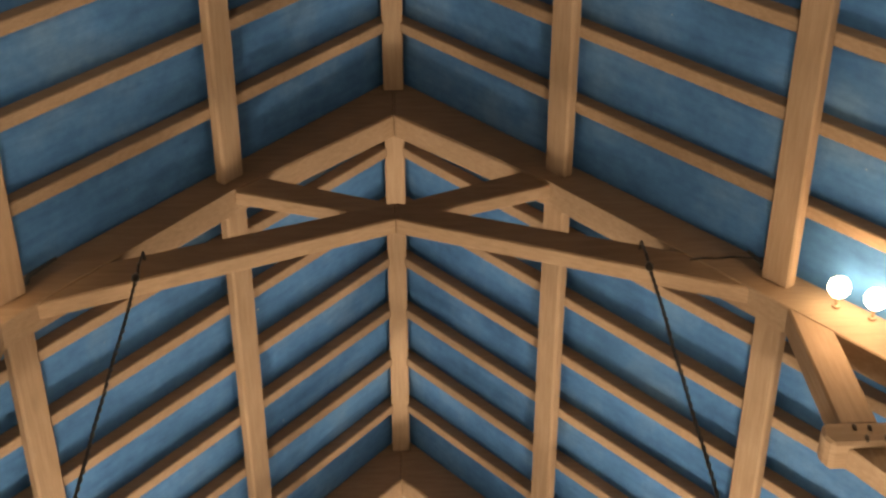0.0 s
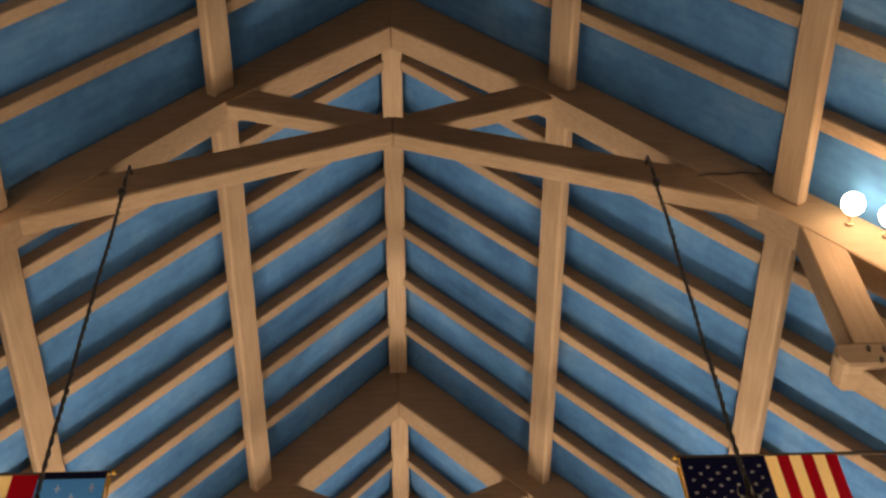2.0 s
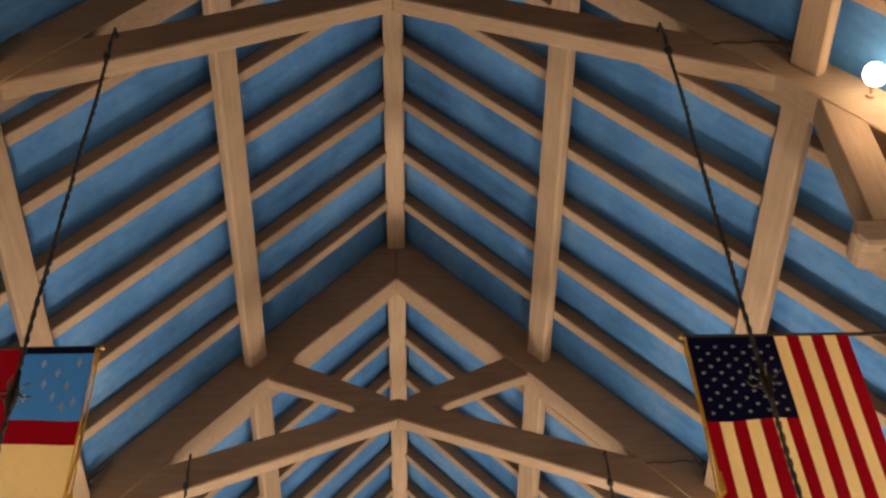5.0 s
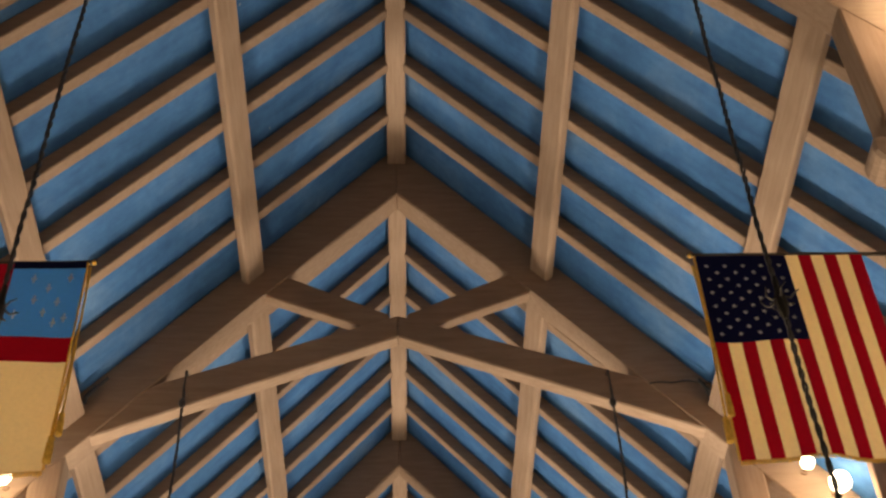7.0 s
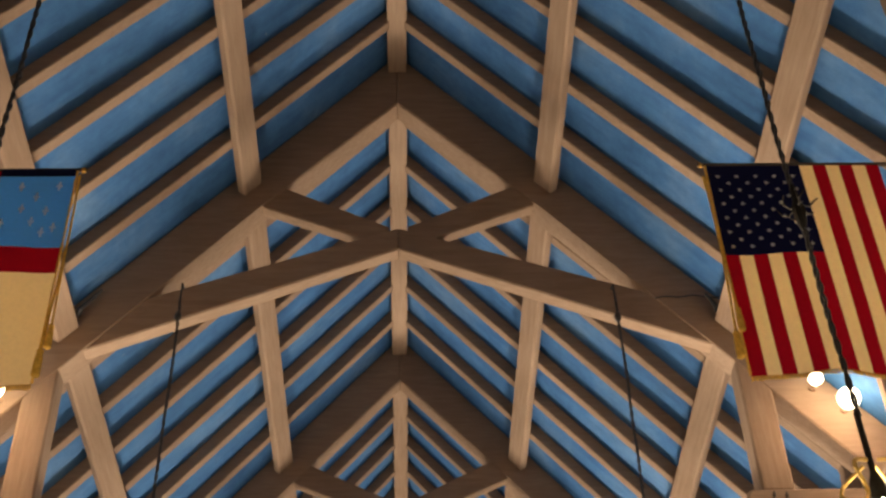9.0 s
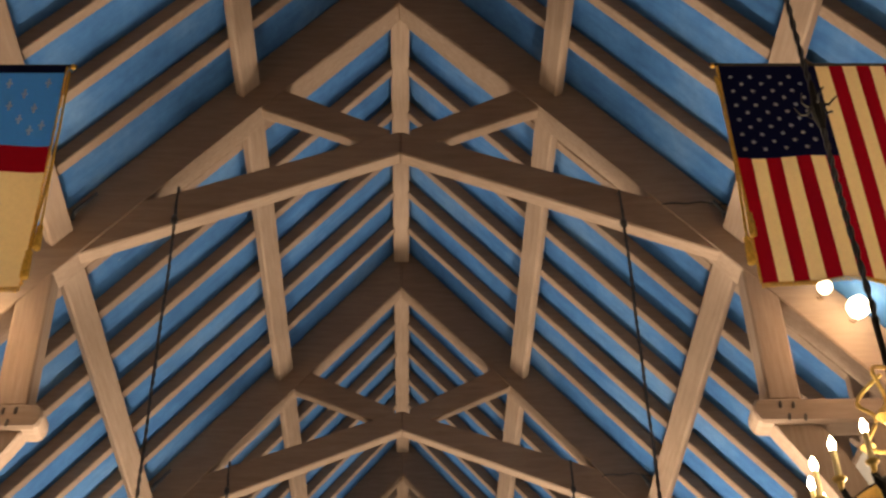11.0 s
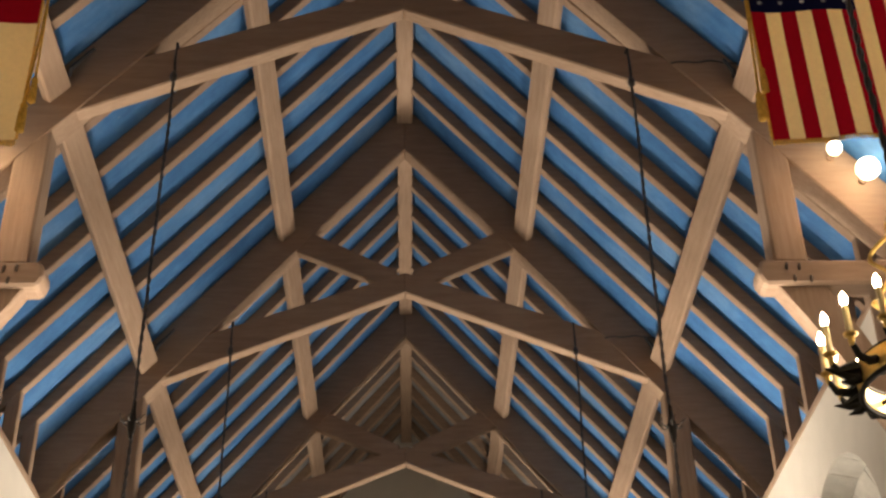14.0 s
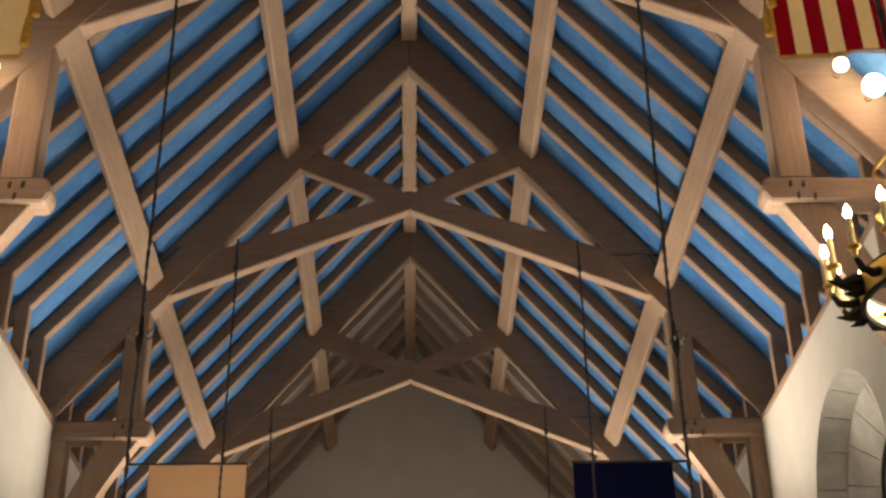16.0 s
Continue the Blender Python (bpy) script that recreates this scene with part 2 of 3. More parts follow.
# boarded ceiling on the two slopes, blue but for the stretch next to the gable
Y_GREY = Y0 + 3 * BAY + 1.3
for sx, nm in ((-1, "ceiling_west"), (1, "ceiling_east")):
    e = 4.35
    outline = [(0, SOFF), (sx * e, SOFF - SLOPE * e), (sx * e, SOFF + 0.1 - SLOPE * e), (0, SOFF + 0.1)]
    tagged(link(nm, prism(outline, Y_BACK - 0.5, Y_GREY, 0), BLUE), "sky-blue painted boards between the rafters", "ceiling", kind="structure")
    tagged(link(nm + "_end", prism(outline, Y_GREY, Y_GABLE + 0.5, 0), GREY_BOARDS), "bare grey boards between the rafters by the gable", "ceiling", kind="structure")

# ---- roof timbers ----
def ridge(y0, y1):
    d = 0.09
    bm = prism([(-d, RAFT - 0.08), (d, RAFT - 0.08), (d, SOFF - 0.05), (-d, SOFF - 0.05)], y0, y1, 0.01)
    tagged(link("ridge_beam", bm, WOOD_Y), "pale limed oak ridge beam along the roof's peak", "beam", "ridge beams")


def purlin(sx, xc, width, y0, y1):
    """Lies square to the slope under the rafters."""
    dep = (RAFT - PURL) * CS + 0.006
    def at(s, up):
        return (sx * (xc + s * CS + up * SN), PURL - SLOPE * xc - s * SN + up * CS)
    w = width / 2
    bm = prism([at(-w, 0), at(w, 0), at(w, dep), at(-w, dep)], y0, y1, 0.014)
    return tagged(link("purlin", bm, WOOD_Y), "pale limed oak purlin between two trusses", "beam", "purlins")


edges = [Y_BACK] + TRUSSES + [Y_GABLE]
for i, (ya, yb) in enumerate(zip(edges, edges[1:])):
    y0 = ya + (TT if i else 0.0)
    ridge(y0, yb)
    for sx in (-1, 1):
        purlin(sx, 1.25 if i > 2 else 1.265, 0.22, y0, yb)
        purlin(sx, 2.59 if i > 2 else 2.63, 0.225, y0, yb)


def rafter(sx):
    """One common rafter with its upright foot on the wall head, at y = 0."""
    x0, x1, w = 0.07, 4.12, 0.050
    top = 0.004
    poly = [(sx * x0, RAFT - SLOPE * x0), (sx * x1, RAFT - SLOPE * x1), (sx * x1, SOFF - top - SLOPE * x1), (sx * x0, SOFF - top - SLOPE * x0)]
    root = link("rafter", prism(poly, -w, w, 0.008), WOOD_X)
    tagged(root, "pale limed oak common rafter against blue boards", "rafter", "common rafters")
    xa, xb = WALL_X + 0.012, WALL_X + 0.135
    post = [(sx * xa, WALL_TOP), (sx * xb, WALL_TOP), (sx * xb, RAFT + 0.02 - SLOPE * xb), (sx * xa, RAFT + 0.02 - SLOPE * xa)]
    part("ashlar_post", prism(post, -w * 0.95, w * 0.95, 0.008), WOOD_Z, root)
    return root


masters = {sx: rafter(sx) for sx in (-1, 1)}
first = True
bays = [TRUSSES[0] - BAY] + TRUSSES + [Y_GABLE + 0.1]
for ya, yb in zip(bays, bays[1:]):
    for j in range(1, 7):
        y = ya + 0.022 + j * (yb - ya) / 7
        if not Y_BACK + 0.1 < y < Y_GABLE - 0.1:
            continue
        for sx in (-1, 1):
            m = pose(0, y, 0)
            if first:
                masters[sx].matrix_basis = m
            else:
                copy_thing(masters[sx], m)
        first = False


def truss(y, zc, apex, west, east):
    """A hammer-beam truss with cambered collar, its front at y."""
    root = thing("roof_truss", (0, y, 0), "limed oak hammer-beam truss with cambered collar and struts", "roof truss", "roof trusses")
    for sx in (-1, 1):
        e = 4.0
        hx, hz = west if sx < 0 else east
        U = lambda x: apex - (apex - hz) * x / hx if x < hx else hz - (hz - 7.47) * (x - hx) / (3.62 - hx)
        poly = [(0, apex), (hx, hz), (3.62, 7.47), (3.78, WALL_TOP + 0.005), (e, WALL_TOP + 0.005), (e, SOFF - 0.006 - SLOPE * e), (0, SOFF - 0.006)]
        part("principal_rafter", prism(mirror(poly, sx), 0, TT, 0.014), WOOD_X, root)
        col = [(0, zc), (2.47, zc - 0.425 * 2.47), (2.56, zc - 1.06), (2.36, max(U(2.36) + 0.03, zc - 0.96)), (2.05, U(2.05) + 0.03), (0, zc + 0.25)]
        part("collar", prism(mirror(col, sx), 0.012, 0.145, 0.012), WOOD_X, root)
        strut = [(0.20, zc + 0.08), (hx - 0.01, hz + 0.004), (hx, hz + 0.06), (hx - 0.18, hz + 0.24), (0.08, zc + 0.27), (0.08, zc + 0.20)]
        part("strut", prism(mirror(strut, sx), 0.016, 0.135, 0.012), WOOD_X, root)
        post = [(2.62, 7.50), (2.86, 7.50), (2.86, U(2.86) + 0.06), (2.62, U(2.62) + 0.06)]
        part("hammer_post", prism(mirror(post, sx), 0.006, TT - 0.006, 0.014), WOOD_Z, root)
        hb = [(2.49, 7.38), (2.53, 7.305), (4.0, 7.305), (4.0, 7.504), (2.53, 7.504), (2.50, 7.47)]
        beam = part("hammer_beam", prism(mirror(hb, sx), -0.01, 0.20, 0.02), WOOD_X, root)
        for px, pz in ((2.69, 7.445), (2.78, 7.44), (2.735, 7.345), (2.85, 7.34)):
            pb = bmesh.new()
            tube(pb, [(sx * px, -0.010, pz - 0.028), (sx * px + 0.003, -0.014, pz), (sx * px + 0.007, -0.010, pz + 0.026)], [0.010, 0.014, 0.010], 8)
            part("peg", pb, POLE, beam, "dark wooden peg")
        n = 8
        low, high = [], []
        for i in range(n + 1):
            t = i / n
            a, b, c = (2.62, 7.31), (2.92, 6.89), (3.32, 6.05)
            low.append(((1 - t) ** 2 * a[0] + 2 * t * (1 - t) * b[0] + t * t * c[0], (1 - t) ** 2 * a[1] + 2 * t * (1 - t) * b[1] + t * t * c[1]))
            a, b, c = (2.96, 7.31), (3.14, 7.0), (3.32, 6.52)
            high.append(((1 - t) ** 2 * a[0] + 2 * t * (1 - t) * b[0] + t * t * c[0], (1 - t) ** 2 * a[1] + 2 * t * (1 - t) * b[1] + t * t * c[1]))
        part("brace", prism(mirror(low + high[::-1], sx), 0.03, TT - 0.03, 0.012), WOOD_Z, root)
        wp = [(WALL_X - 0.15, 5.4), (WALL_X + 0.01, 5.4), (WALL_X + 0.01, 7.31), (WALL_X - 0.15, 7.31)]
        part("wall_post", prism(mirror(wp, sx), 0.01, TT - 0.01, 0.014), WOOD_Z, root)
    return root


for y, cut in zip(TRUSSES, CUT):
    truss(y, *cut)

# ---- flags ----
def cloth(parent, name, mat, x0, x1, z0, z1, wave, dy=0.0, label="", step=0.05):
    """A piece of hanging cloth with soft folds and a few millimetres of thickness."""
    nx, nz = max(1, round((x1 - x0) / step)), max(1, round((z1 - z0) / step))
    bm = bmesh.new()
    sheets = []
    for off in (0.0, 0.004):
        sheets.append([[bm.verts.new((x0 + (x1 - x0) * i / nx, wave(x0 + (x1 - x0) * i / nx, z0 + (z1 - z0) * j / nz) + dy + off, z0 + (z1 - z0) * j / nz)) for i in range(nx + 1)] for j in range(nz + 1)])
    f, b = sheets
    for j in range(nz):
        for i in range(nx):
            bm.faces.new((f[j][i], f[j][i + 1], f[j + 1][i + 1], f[j + 1][i]))
            bm.faces.new((b[j][i], b[j + 1][i], b[j + 1][i + 1], b[j][i + 1]))
    rim = [(j, 0) for j in range(nz)] + [(nz, i) for i in range(nx)] + [(j, nx) for j in range(nz, 0, -1)] + [(0, i) for i in range(nx, 0, -1)]
    for (ja, ia), (jb, ib) in zip(rim, rim[1:] + rim[:1]):
        bm.faces.new((f[ja][ia], f[jb][ib], b[jb][ib], b[ja][ia]))
    return shade(part(name, bm, mat, parent, label), 60)


def folds(seed, amp):
    def wave(x, z):
        drop = max(0.0, -z)
        return amp * drop * sin(7.0 * x + seed + 0.8 * drop) + 0.35 * amp * sin(15.0 * x + 2 * seed + 2.0 * z) * drop
    return wave


def staff(root, x0, x1, knob):
    bm = bmesh.new()
    tube(bm, [(x0, 0.01, 0.015), (x1, 0.01, 0.015)], 0.014, 10)
    part("pole", bm, POLE, root, "dark wooden pole")
    bm = bmesh.new()
    d = 1 if x1 < x0 else -1
    prof = [(0.010, 0.0), (0.014, 0.008), (0.016, 0.022), (0.012, 0.036), (0.004, 0.05)]
    lathe(bm, prof)
    bmesh.ops.transform(bm, matrix=pose(knob, 0.01, 0.015, 0, -90 if knob > 0 and knob < 1 else 90, 0), verts=bm.verts[:])
    part("finial", bm, FRINGE, root, "gilt finial")


def fringe(root, pts, depth, normal):
    """Gold fringe as a row of short threads along an edge."""
    bm = bmesh.new()
    for a, b in zip(pts, pts[1:]):
        a, b = Vector(a), Vector(b)
        n = max(2, int((b - a).length / 0.012))
        for i in range(n):
            p = a.lerp(b, i / n)
            q = p + Vector(normal) * depth * random.uniform(0.85, 1.1) + Vector((0, random.uniform(-0.004, 0.004), -0.004))
            tube(bm, [p, q], [0.006, 0.005], 4)
    part("fringe", bm, FRINGE, root, "gold thread fringe")


def tassel(root, x, z0, z1):
    bm = bmesh.new()
    pts = [(x + 0.012 * sin(4.0 * i / 6), -0.01 - 0.004 * (i % 2), z0 + (z1 - z0) * i / 6) for i in range(7)]
    tube(bm, pts, 0.007, 6)
    end = pts[-1]
    lathe(bm, [(0.012, -0.17), (0.024, -0.16), (0.022, -0.05), (0.016, -0.02), (0.02, 0.0), (0.008, 0.02)], end, 10)
    e2 = (end[0] + 0.035, end[1] - 0.01, end[2] + 0.16)
    lathe(bm, [(0.012, -0.15), (0.022, -0.14), (0.02, -0.05), (0.014, -0.02), (0.018, 0.0), (0.006, 0.02)], e2, 10)
    tube(bm, [e2, (e2[0] - 0.02, e2[1], z0 - 0.02)], 0.006, 6)
    part("tassel", bm, FRINGE, root, "gold cord with tassels")


def star_mesh(r):
    bm = bmesh.new()
    ring = [(r * (1 if k % 2 == 0 else 0.42) * sin(pi * k / 5), r * (1 if k % 2 == 0 else 0.42) * cos(pi * k / 5)) for k in range(10)]
    a = [bm.verts.new((x, 0, z)) for x, z in ring]
    b = [bm.verts.new((x, -0.002, z)) for x, z in ring]
    bm.faces.new(b)
    for k in range(10):
        bm.faces.new((a[k], a[(k + 1) % 10], b[(k + 1) % 10], b[k]))
    bmesh.ops.recalc_face_normals(bm, faces=bm.faces[:])
    me = bpy.data.meshes.new("star")
    bm.to_mesh(me)
    bm.free()
    me.materials.append(WHITE)
    return me


def striped_flag(place, width, drop):
    """Hung upright from a pole: thirteen stripes and a starred canton, x from the inner edge to the wall."""
    root = thing("striped_flag", place, "red and cream striped flag with starred navy canton on a pole", "flag", "hanging flags")
    wave = folds(0.4, 0.018)
    sw, ch, cw = width / 13, drop * 0.455, width * 7 / 13
    lean = lambda x, z: wave(x, z)
    for i in range(13):
        top = -ch if i < 7 else 0.0
        cloth(root, "stripe", RED if i % 2 == 0 else CREAM, i * sw, (i + 1) * sw, -drop, top, lean)
    cloth(root, "canton", NAVY, 0.0, cw, -ch, 0.0, lean, 0.0, "navy canton")
    star = star_mesh(0.0165)
    for row in range(9):
        n = 6 if row % 2 == 0 else 5
        for k in range(n):
            z = -ch * (0.13 + 0.78 * (k if n == 6 else k + 0.5) / 5.0)
            x = cw * (0.10 + 0.80 * row / 8.0)
            ob = new("star", star)
            ob.parent = root
            ob.matrix_basis = pose(x, wave(x, z) - 0.003, z, 0, 90, 0)
    staff(root, -0.05, WALL_X + 0.005 - place[0], -0.05)
    edge = [(-0.002, wave(0, -drop * i / 14), -drop * i / 14) for i in range(15)]
    fringe(root, edge, 0.012, (-1, 0, -0.1))
    edge = [(width * i / 16, wave(width * i / 16, -drop), -drop) for i in range(17)]
    fringe(root, edge, 0.022, (0, 0, -1))
    tassel(root, -0.035, -0.1, -drop * 0.83)
    return root


def crossed_flag(place, width, drop):
    """Cream flag with a red cross and a light blue canton, hung upright; x runs from the inner edge (0) to the wall (negative)."""
    root = thing("crossed_flag", place, "cream flag with red cross and light blue canton on a pole", "flag", "hanging flags")
    wave = folds(1.7, 0.02)
    a, b, c, d = 0.445, 0.62, drop * 0.385, drop * 0.505
    w = width
    cloth(root, "canton", SKYBLUE, -a, 0.0, -c, 0.0, wave, 0.0, "light blue canton")
    cloth(root, "cross_upright", RED, -b, -a, -drop, 0.0, wave, 0.0, "red upright of the cross")
    cloth(root, "cross_arm", RED, -a, 0.0, -d, -c, wave, 0.0, "red arm of the cross")
    cloth(root, "cross_arm", RED, -w, -b, -d, -c, wave, 0.0, "red arm of the cross")
    cloth(root, "field", CREAM, -a, 0.0, -drop, -d, wave, 0.0, "cream field")
    cloth(root, "field", CREAM, -w, -b, -drop, -d, wave, 0.0, "cream field")
    cloth(root, "field", CREAM, -w, -b, -c, 0.0, wave, 0.0, "cream field")
    cloth(root, "sleeve", NAVY, -a, 0.0, -0.045, 0.012, wave, -0.004, "dark blue pole sleeve")
    marks = [(-0.08, -0.13), (-0.30, -0.14), (-0.20, -0.22), (-0.13, -0.33), (-0.27, -0.32), (-0.07, -0.46), (-0.37, -0.44), (-0.20, -0.42), (-0.13, -0.50)]
    for x, z in marks:
        bm = bmesh.new()
        y = wave(x, z) - 0.004
        box(bm, x - 0.006, x + 0.006, y - 0.002, y + 0.002, z - 0.035, z + 0.035)
        box(bm, x - 0.018, x - 0.007, y - 0.002, y + 0.002, z - 0.006, z + 0.006)
        box(bm, x + 0.007, x + 0.018, y - 0.002, y + 0.002, z - 0.006, z + 0.006)
        part("crosslet", bm, WHITE, root, "small pale cross")
    staff(root, 0.06, -(WALL_X + 0.005 + place[0]), 0.06)
    fringe(root, [(0.002, wave(0, -drop * i / 14), -drop * i / 14) for i in range(15)], 0.012, (1, 0, -0.1))
    fringe(root, [(-w * i / 16, wave(-w * i / 16, -drop), -drop) for i in range(17)], 0.03, (0, 0, -1))
    tassel(root, 0.03, -0.05, -drop * 0.87)
    return root


def plain_flag(name, place, width, drop, mat, label, seed):
    root = thing(name, place, label, "flag", "hanging flags")
    sx = 1 if place[0] > 0 else -1
    wave = folds(seed, 0.02)
    x0, x1 = sorted((0.0, sx * width))
    cloth(root, "field", mat, x0, x1, -drop, 0.0, wave)
    staff(root, -0.05 * sx, sx * (WALL_X + 0.005 - abs(place[0])), -0.05 * sx)
    return root


FLAG_Y = 6.683
striped_flag((1.886, FLAG_Y, 8.132), 1.065, 1.60)
crossed_flag((-1.935, FLAG_Y, 8.125), 1.12, 1.60)
plain_flag("navy_flag", (1.79, 15.45, 7.748), 1.10, 1.6, NAVY, "plain navy flag hanging from a pole", 0.9)
plain_flag("tan_flag", (-1.79, 15.45, 7.748), 1.06, 1.6, TAN, "plain tan flag hanging from a pole", 2.2)

# ---- chandeliers on their cables ----
def chandelier():
    root = thing("chandelier", (0, 0, 0), "black iron and gilt chandelier with lit candle bulbs on a cable", "chandelier", "chandeliers")
    bm = bmesh.new()
    lathe(bm, [(0.015, 3.90), (0.045, 3.94), (0.03, 4.0), (0.016, 4.06), (0.045, 4.12), (0.055, 4.18), (0.02, 4.26), (0.015, 4.5), (0.035, 4.55), (0.03, 4.62), (0.012, 4.68), (0.012, 4.95)])
    shade(part("stem", bm, IRON, root, "black iron stem"))
    for k in range(4):
        a = pi / 4 + k * pi / 2
        bm = bmesh.new()
        pts = []
        for i in range(29):
            t = i / 28
            r = 0.03 + 0.11 * sin(pi * t)
            curl = 0.05 * sin(3 * pi * t)
            pts.append(((r + curl) * cos(a), (r + curl) * sin(a), 4.40 + 0.32 * t))
        tube(bm, pts, 0.008, 6)
        lathe(bm, [(0.006, -0.03), (0.03, 0.0), (0.006, 0.03)], pts[6], 8)
        shade(part("scroll", bm, GOLD, root, "gilt scroll"))
    bm = bmesh.new()
    n, rr, zr = 40, 0.25, 4.10
    rings = []
    for r, z in ((rr - 0.012, zr), (rr + 0.006, zr), (rr + 0.012, zr + 0.075), (rr - 0.006, zr + 0.075)):
        rings.append([bm.verts.new((r * cos(2 * pi * k / n), r * sin(2 * pi * k / n), z)) for k in range(n)])
    for a, b in zip(rings, rings[1:] + rings[:1]):
        for k in range(n):
            bm.faces.new((a[k], a[(k + 1) % n], b[(k + 1) % n], b[k]))
    shade(part("ring", bm, GOLD, root, "gilt band"))
    for z in (zr - 0.004, zr + 0.079):
        bm = bmesh.new()
        tube(bm, [(rr * cos(2 * pi * k / n), rr * sin(2 * pi * k / n), z) for k in range(n + 1)], 0.011, 6)
        shade(part("rim", bm, IRON, root, "black iron rim"))
    for k in range(6):
        a = k * pi / 3
        bm = bmesh.new()
        tube(bm, [(0.02 * cos(a), 0.02 * sin(a), 4.20), (0.10 * cos(a), 0.10 * sin(a), 4.15), (rr * cos(a), rr * sin(a), zr + 0.04)], 0.010, 6)
        part("spoke", bm, IRON, root, "black iron spoke")
    for k in range(16):
        a = radians(1.5 + 22.5 * k)
        ca, sa = cos(a), sin(a)
        at = lambda q, z: (q * ca, q * sa, z)
        r, zc = 0.345, 4.195
        bm = bmesh.new()
        tube(bm, [at(rr, zr + 0.04), at(0.285, 4.125), at(0.325, 4.135), at(r, zc - 0.02)], [0.016, 0.016, 0.013, 0.010], 6)
        if k % 2 == 0:
            tube(bm, [at(0.265, 4.16), at(0.30, 4.15), at(0.335, 4.14), at(0.375, 4.155)], [0.026, 0.022, 0.013, 0.002], 7)
            tube(bm, [at(0.265, 4.12), at(0.29, 4.105), at(0.33, 4.105)], [0.018, 0.014, 0.002], 7)
        arm = shade(part("arm", bm, IRON, root, "black iron leaf arm"))
        bm = bmesh.new()
        lathe(bm, [(0.008, -0.03), (0.012, 0.0), (0.022, 0.008), (0.024, 0.014), (0.012, 0.018)], at(r, zc), 10)
        part("drip_pan", bm, GOLD, arm, "gilt drip pan")
        bm = bmesh.new()
        lathe(bm, [(0.0115, 0.014), (0.011, 0.112), (0.009, 0.118)], at(r, zc), 10)
        part("candle", bm, SLEEVE, arm, "ivory candle sleeve")
        bm = bmesh.new()
        lathe(bm, [(0.007, 0.118), (0.011, 0.127), (0.0138, 0.138), (0.0115, 0.152), (0.005, 0.165), (0.002, 0.172)], at(r, zc), 10)
        shade(part("bulb", bm, FLAME, arm, "lit flame-shaped bulb"))
    for ob in root.children:
        ob.location.z = 0.165
    bm = bmesh.new()
    top = 9.48
    sway = lambda z: (0.012 * noise.noise((0.0, 1.3, z * 1.7)), 0.008 * noise.noise((4.0, 1.3, z * 2.1)))
    for turn in (0.0, pi):
        pts = []
        for i in range(271):
            z = 5.10 + 4.06 * i / 270
            a = turn + 2 * pi * z / 0.16 + 1.5 * noise.noise((2.0, 0.3, z * 3.0))
            r = 0.0065 + 0.005 * max(0.0, noise.noise((7.0, turn, z * 5.0)))
            pts.append((sway(z)[0] + r * cos(a), sway(z)[1] + r * sin(a), z))
        tube(bm, pts, 0.0075, 5)
    tube(bm, [pts[-1], (0.0, -0.02, 9.25), (0.0, 0.0, top - 0.04), (0.0, 0.13, top)], 0.012, 6)
    lathe(bm, [(0.014, -0.05), (0.026, -0.03), (0.03, 0.0), (0.022, 0.03), (0.012, 0.05)], (0, -0.01, 9.10), 10)
    part("cable", bm, CABLE, root, "black twisted cable")
    zc = 6.20
    bm = bmesh.new()
    lathe(bm, [(0.012, -0.12), (0.026, -0.06), (0.03, 0.0), (0.018, 0.06), (0.012, 0.15)], (0, 0, zc), 8)
    hub = part("hook_hub", bm, IRON, root, "black iron hub")
    for k in range(6):
        a = 0.35 + k * pi / 3
        bm = bmesh.new()
        tube(bm, [(0, 0, zc + 0.03), (0.05 * cos(a), 0.05 * sin(a), zc - 0.012), (0.075 * cos(a), 0.075 * sin(a), zc + 0.005), (0.09 * cos(a + 0.3), 0.09 * sin(a + 0.3), zc + 0.035)], [0.007, 0.006, 0.005, 0.003], 5)
        part("hook", bm, IRON, hub)
    return root


c_master = chandelier()
HANG = [(-1.785, 9.155, 1.755, 9.14), (-1.787, 9.144, 1.75, 9.15), (-1.748, 9.134, 1.739, 9.083), (-1.785, 9.159, 1.752, 9.139), (-1.811, 9.147, 1.767, 9.128)]
places = [(x, y + CHAND_DY, z - 9.10) for y, (xw, zw, xe, ze) in zip(TRUSSES[2:], HANG) for x, z in ((xe, ze), (xw, zw))]
c_master.matrix_basis = pose(*places[0])
for spot in places[1:]:
    copy_thing(c_master, pose(*spot))

# thin lead from the cable's top along each principal, and the dark stub beside the purlin
for y in TRUSSES[3:]:
    for sx in (1, -1):
        if sx > 0:
            bm = bmesh.new()
            pts = [(sx * (2.08 + 0.54 * i / 12), y - 0.003 + 0.002 * sin(i * 1.7), 9.33 + 0.03 * sin(2.6 * i / 12) - 0.02 * i / 12 + 0.008 * sin(i * 1.1)) for i in range(13)]
            tube(bm, pts, 0.007, 6)
            tagged(link("lead", bm, CABLE), "thin black lead pinned along the truss", "cable", "leads")
        bm = bmesh.new()
        ends = ((-2.56, 9.20), (-2.535, 9.23), (-2.375, 9.404)) if sx < 0 else ((2.565, 9.19), (2.547, 9.205), (2.472, 9.305))
        tube(bm, [(x, y + dy, z) for (x, z), dy in zip(ends, (0.02, -0.05, -0.08))], [0.022, 0.02, 0.012], 8)
        tagged(link("cable_clamp", bm, BLACK_PAINT), "small black clamp fixed to the truss", "clamp", "clamps")

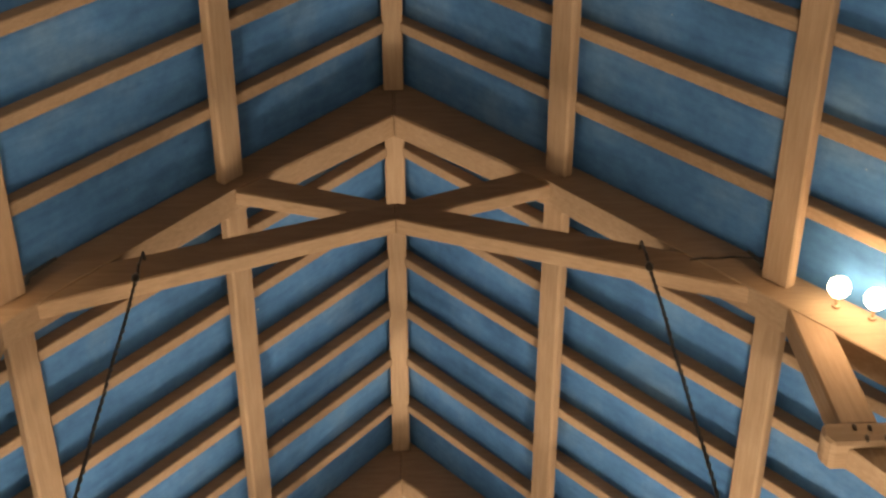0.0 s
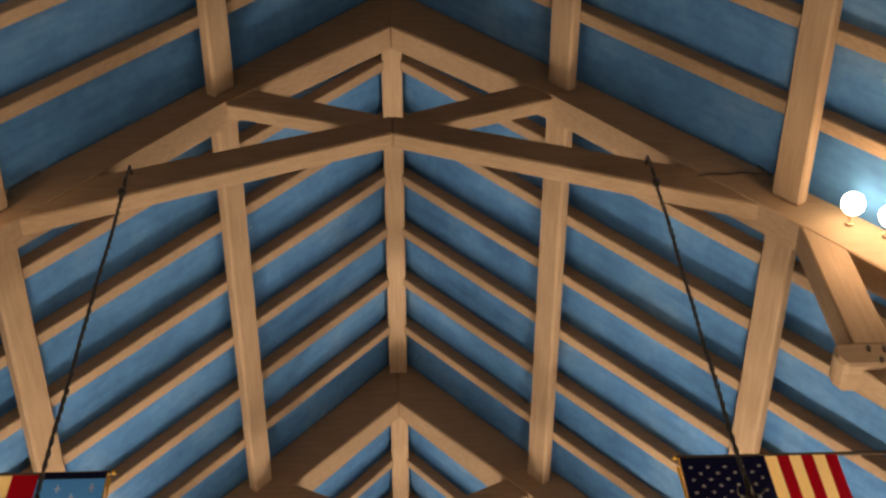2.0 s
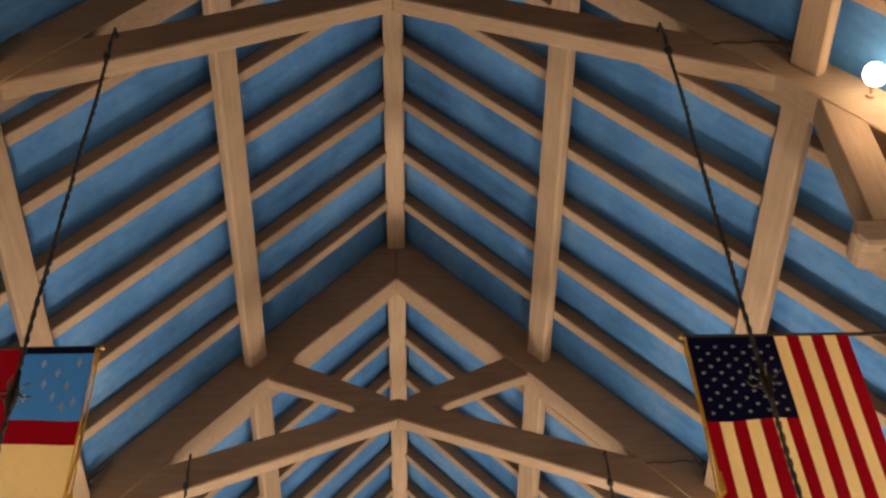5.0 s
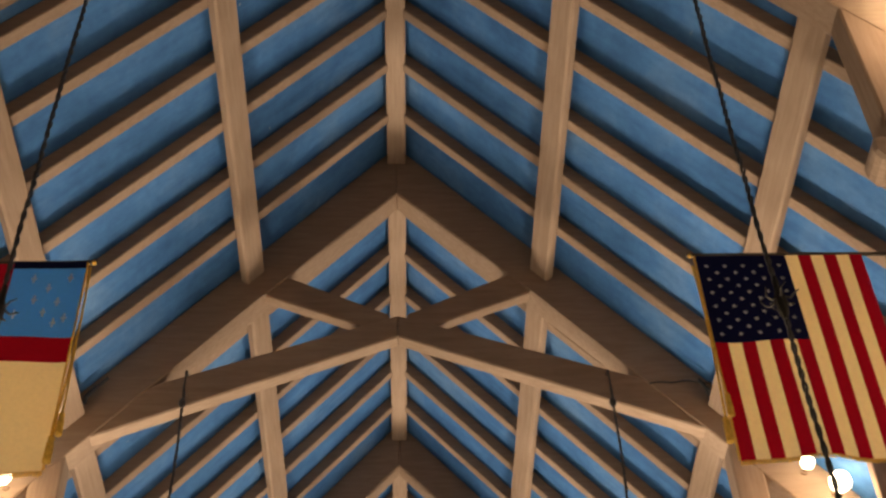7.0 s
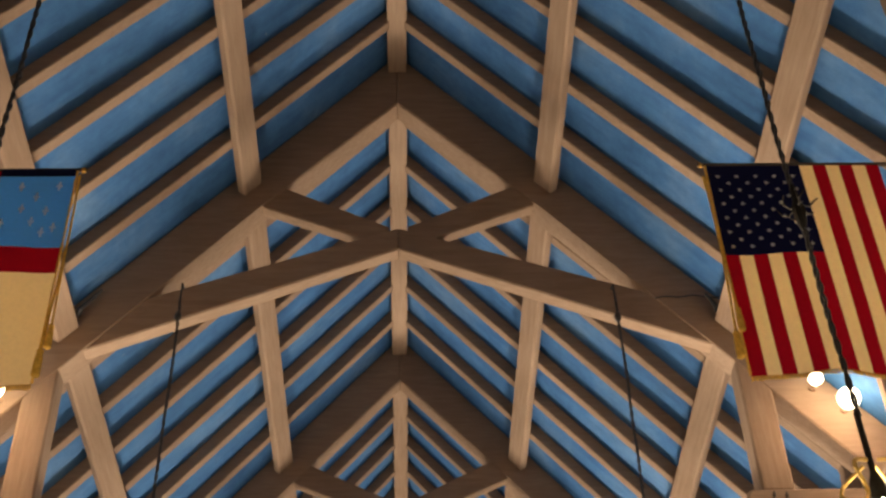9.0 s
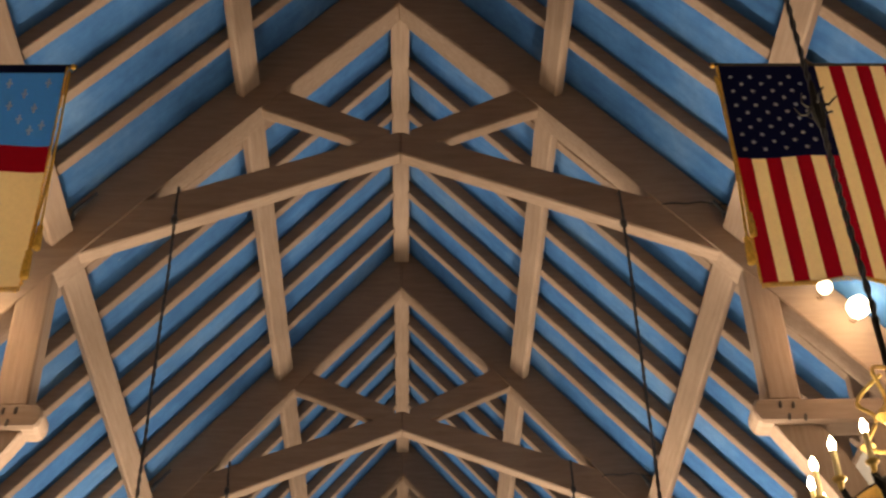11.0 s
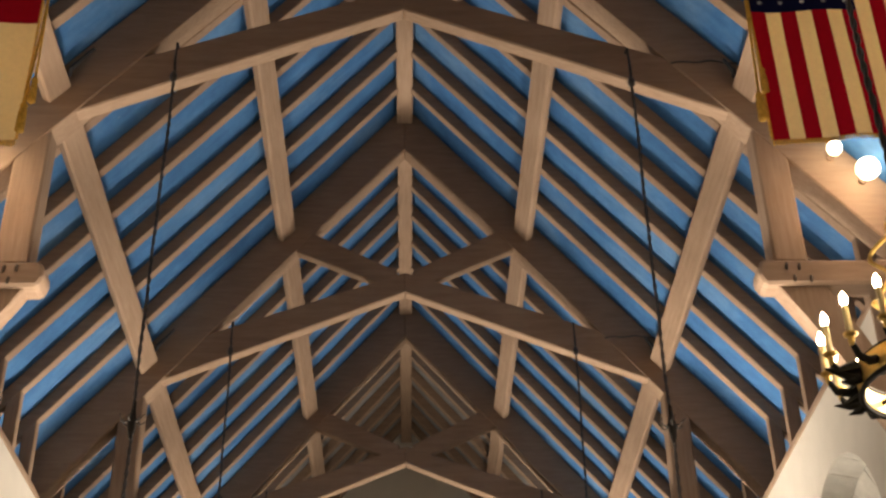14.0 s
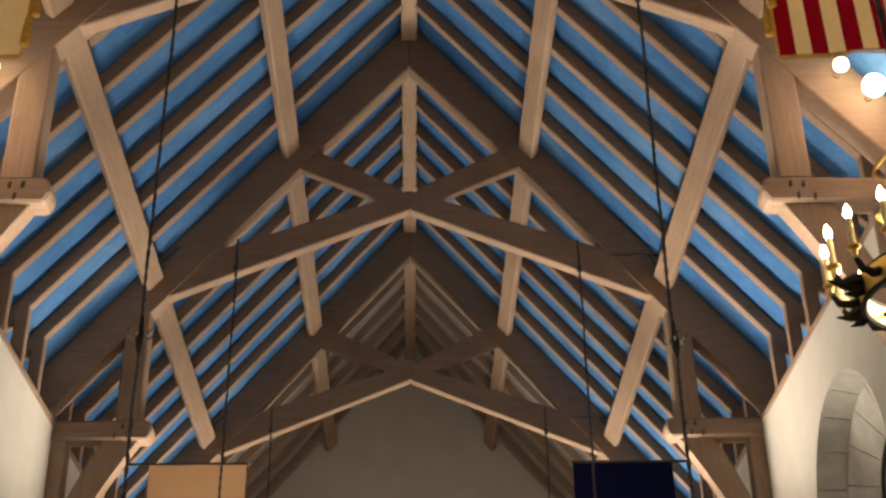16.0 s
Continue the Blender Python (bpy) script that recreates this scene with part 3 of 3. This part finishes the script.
# ---- flood lamps above the hammer beams ----
def flood(sx, y, spots):
    root = thing("flood_lamp", (0, y, 0), "twin bare flood lamp lit beside the truss", "lamp", "flood lamps")
    for x, dy, z, r in spots:
        bm = bmesh.new()
        tube(bm, [(sx * x, 0.004, z), (sx * x, -0.02, z), (sx * x, -0.021, z), (sx * x, dy + 0.10, z), (sx * x, dy + 0.05, z)], [0.03, 0.03, 0.012, 0.014, 0.024], 10)
        part("holder", bm, WOOD_Z, root, "brown lamp holder")
        bm = bmesh.new()
        bmesh.ops.create_uvsphere(bm, u_segments=16, v_segments=10, radius=r, matrix=Matrix.Translation((sx * x, dy, z)))
        shade(part("bulb", bm, FLOOD, root, "lit round bulb"))
        lamp("flood_light", (sx * (x - 0.06), y + dy - 0.24, z - 0.36), 8, (1.0, 0.68, 0.42), 0.08)


flood(1, TRUSSES[3], [(2.94, -0.16, 8.71, 0.075), (3.14, -0.16, 8.56, 0.075)])
flood(1, TRUSSES[4], [(3.17, -0.13, 8.40, 0.055), (3.37, -0.16, 8.19, 0.085)])
flood(-1, TRUSSES[4], [(3.02, -0.16, 8.37, 0.075), (3.26, -0.16, 8.24, 0.075)])
flood(-1, TRUSSES[3], [(2.94, -0.16, 8.71, 0.075), (3.14, -0.16, 8.56, 0.075)])

# ---- the arched window in the east wall ----
win = thing("window_1", (0, WIN_Y, 0), "round-arched window with splayed limestone reveal", "window", kind="structure")
def arc_pt(r, a, zc=WIN_Z):
    return (r * cos(a), zc + r * sin(a))


def voussoir(r0, r1, d0, d1, a0, a1):
    """A dressed block of the splay, from radius r0 at depth d0 to r1 at depth d1."""
    bm = bmesh.new()
    n = 3
    rows = []
    for r, d in ((r0, d0), (r1, d1), (r1 + 0.10, d1), (r0 + 0.10 * (r0 < WIN_R - 0.02), d0 + (0.0 if r0 < WIN_R - 0.02 else 0.10))):
        rows.append([bm.verts.new((WALL_X + d, *arc_pt(r, a0 + (a1 - a0) * i / n))) for i in range(n + 1)])
    for a, b in zip(rows, rows[1:] + rows[:1]):
        for i in range(n):
            bm.faces.new((a[i], a[i + 1], b[i + 1], b[i]))
    for i in (0, n):
        bm.faces.new([r[i] for r in rows])
    return bm


def jamb(r0, r1, d0, d1, z0, z1, s):
    bm = bmesh.new()
    q = [(r0, d0), (r1, d1), (r1 + 0.10, d1), (r0, d0 + 0.12)]
    lo = [bm.verts.new((WALL_X + d, s * r, z0)) for r, d in q]
    hi = [bm.verts.new((WALL_X + d, s * r, z1)) for r, d in q]
    bm.faces.new(lo)
    bm.faces.new(hi[::-1])
    for k in range(4):
        bm.faces.new((lo[k], lo[(k + 1) % 4], hi[(k + 1) % 4], hi[k]))
    return bm


R_IN, D_IN = 0.56, 0.42
r_mid, d_mid = 0.885, 0.25
g = 0.006
for (ra, rb, da, db, count, shift) in ((WIN_R - 0.004, r_mid + 0.01, 0.004, d_mid - 0.005, 9, 0), (r_mid, R_IN, d_mid, D_IN, 8, 0)):
    for k in range(count):
        part("stone", voussoir(ra, rb, da, db, pi * k / count + g, pi * (k + 1) / count - g), STONE, win)
    for s in (-1, 1):
        z = WIN_SILL
        hgt = 0.38 if count == 9 else 0.46
        while z < WIN_Z - 0.02:
            z1 = min(z + hgt, WIN_Z)
            part("stone", jamb(ra, rb, da, db, z + g, z1 - g, s), STONE, win)
            z = z1
bm = bmesh.new()
arc = [(WALL_X + D_IN + 0.03, *arc_pt(R_IN - 0.01, pi * k / 24)) for k in range(25)]
tube(bm, [(arc[0][0], arc[0][1], WIN_SILL)] + arc + [(arc[-1][0], arc[-1][1], WIN_SILL)], 0.028, 6)
part("window_frame", bm, IRON, win, "black iron frame")
bm = bmesh.new()
outline = [(R_IN * cos(pi * k / 24), WIN_Z + R_IN * sin(pi * k / 24)) for k in range(25)] + [(-R_IN, WIN_SILL), (R_IN, WIN_SILL)]
bm = prism(outline, WALL_X + D_IN + 0.02, WALL_X + D_IN + 0.028, 0, axis="x")
pane = part("pane", bm, GLASS, win, "bluish leaded glass")
pane.visible_shadow = False
for k in range(1, 5):
    bm = bmesh.new()
    x = -R_IN + 2 * R_IN * k / 5
    tube(bm, [(WALL_X + D_IN + 0.015, x, WIN_SILL), (WALL_X + D_IN + 0.015, x, WIN_Z + sqrt(max(0.0, R_IN ** 2 - x ** 2)))], 0.008, 5)
    part("lead_came", bm, IRON, win)
for k in range(8):
    z = WIN_SILL + 0.3 * (k + 1)
    h = R_IN if z < WIN_Z else sqrt(max(0.0, R_IN ** 2 - (z - WIN_Z) ** 2))
    bm = bmesh.new()
    tube(bm, [(WALL_X + D_IN + 0.012, -h, z), (WALL_X + D_IN + 0.012, h, z)], 0.008, 5)
    part("lead_came", bm, IRON, win)
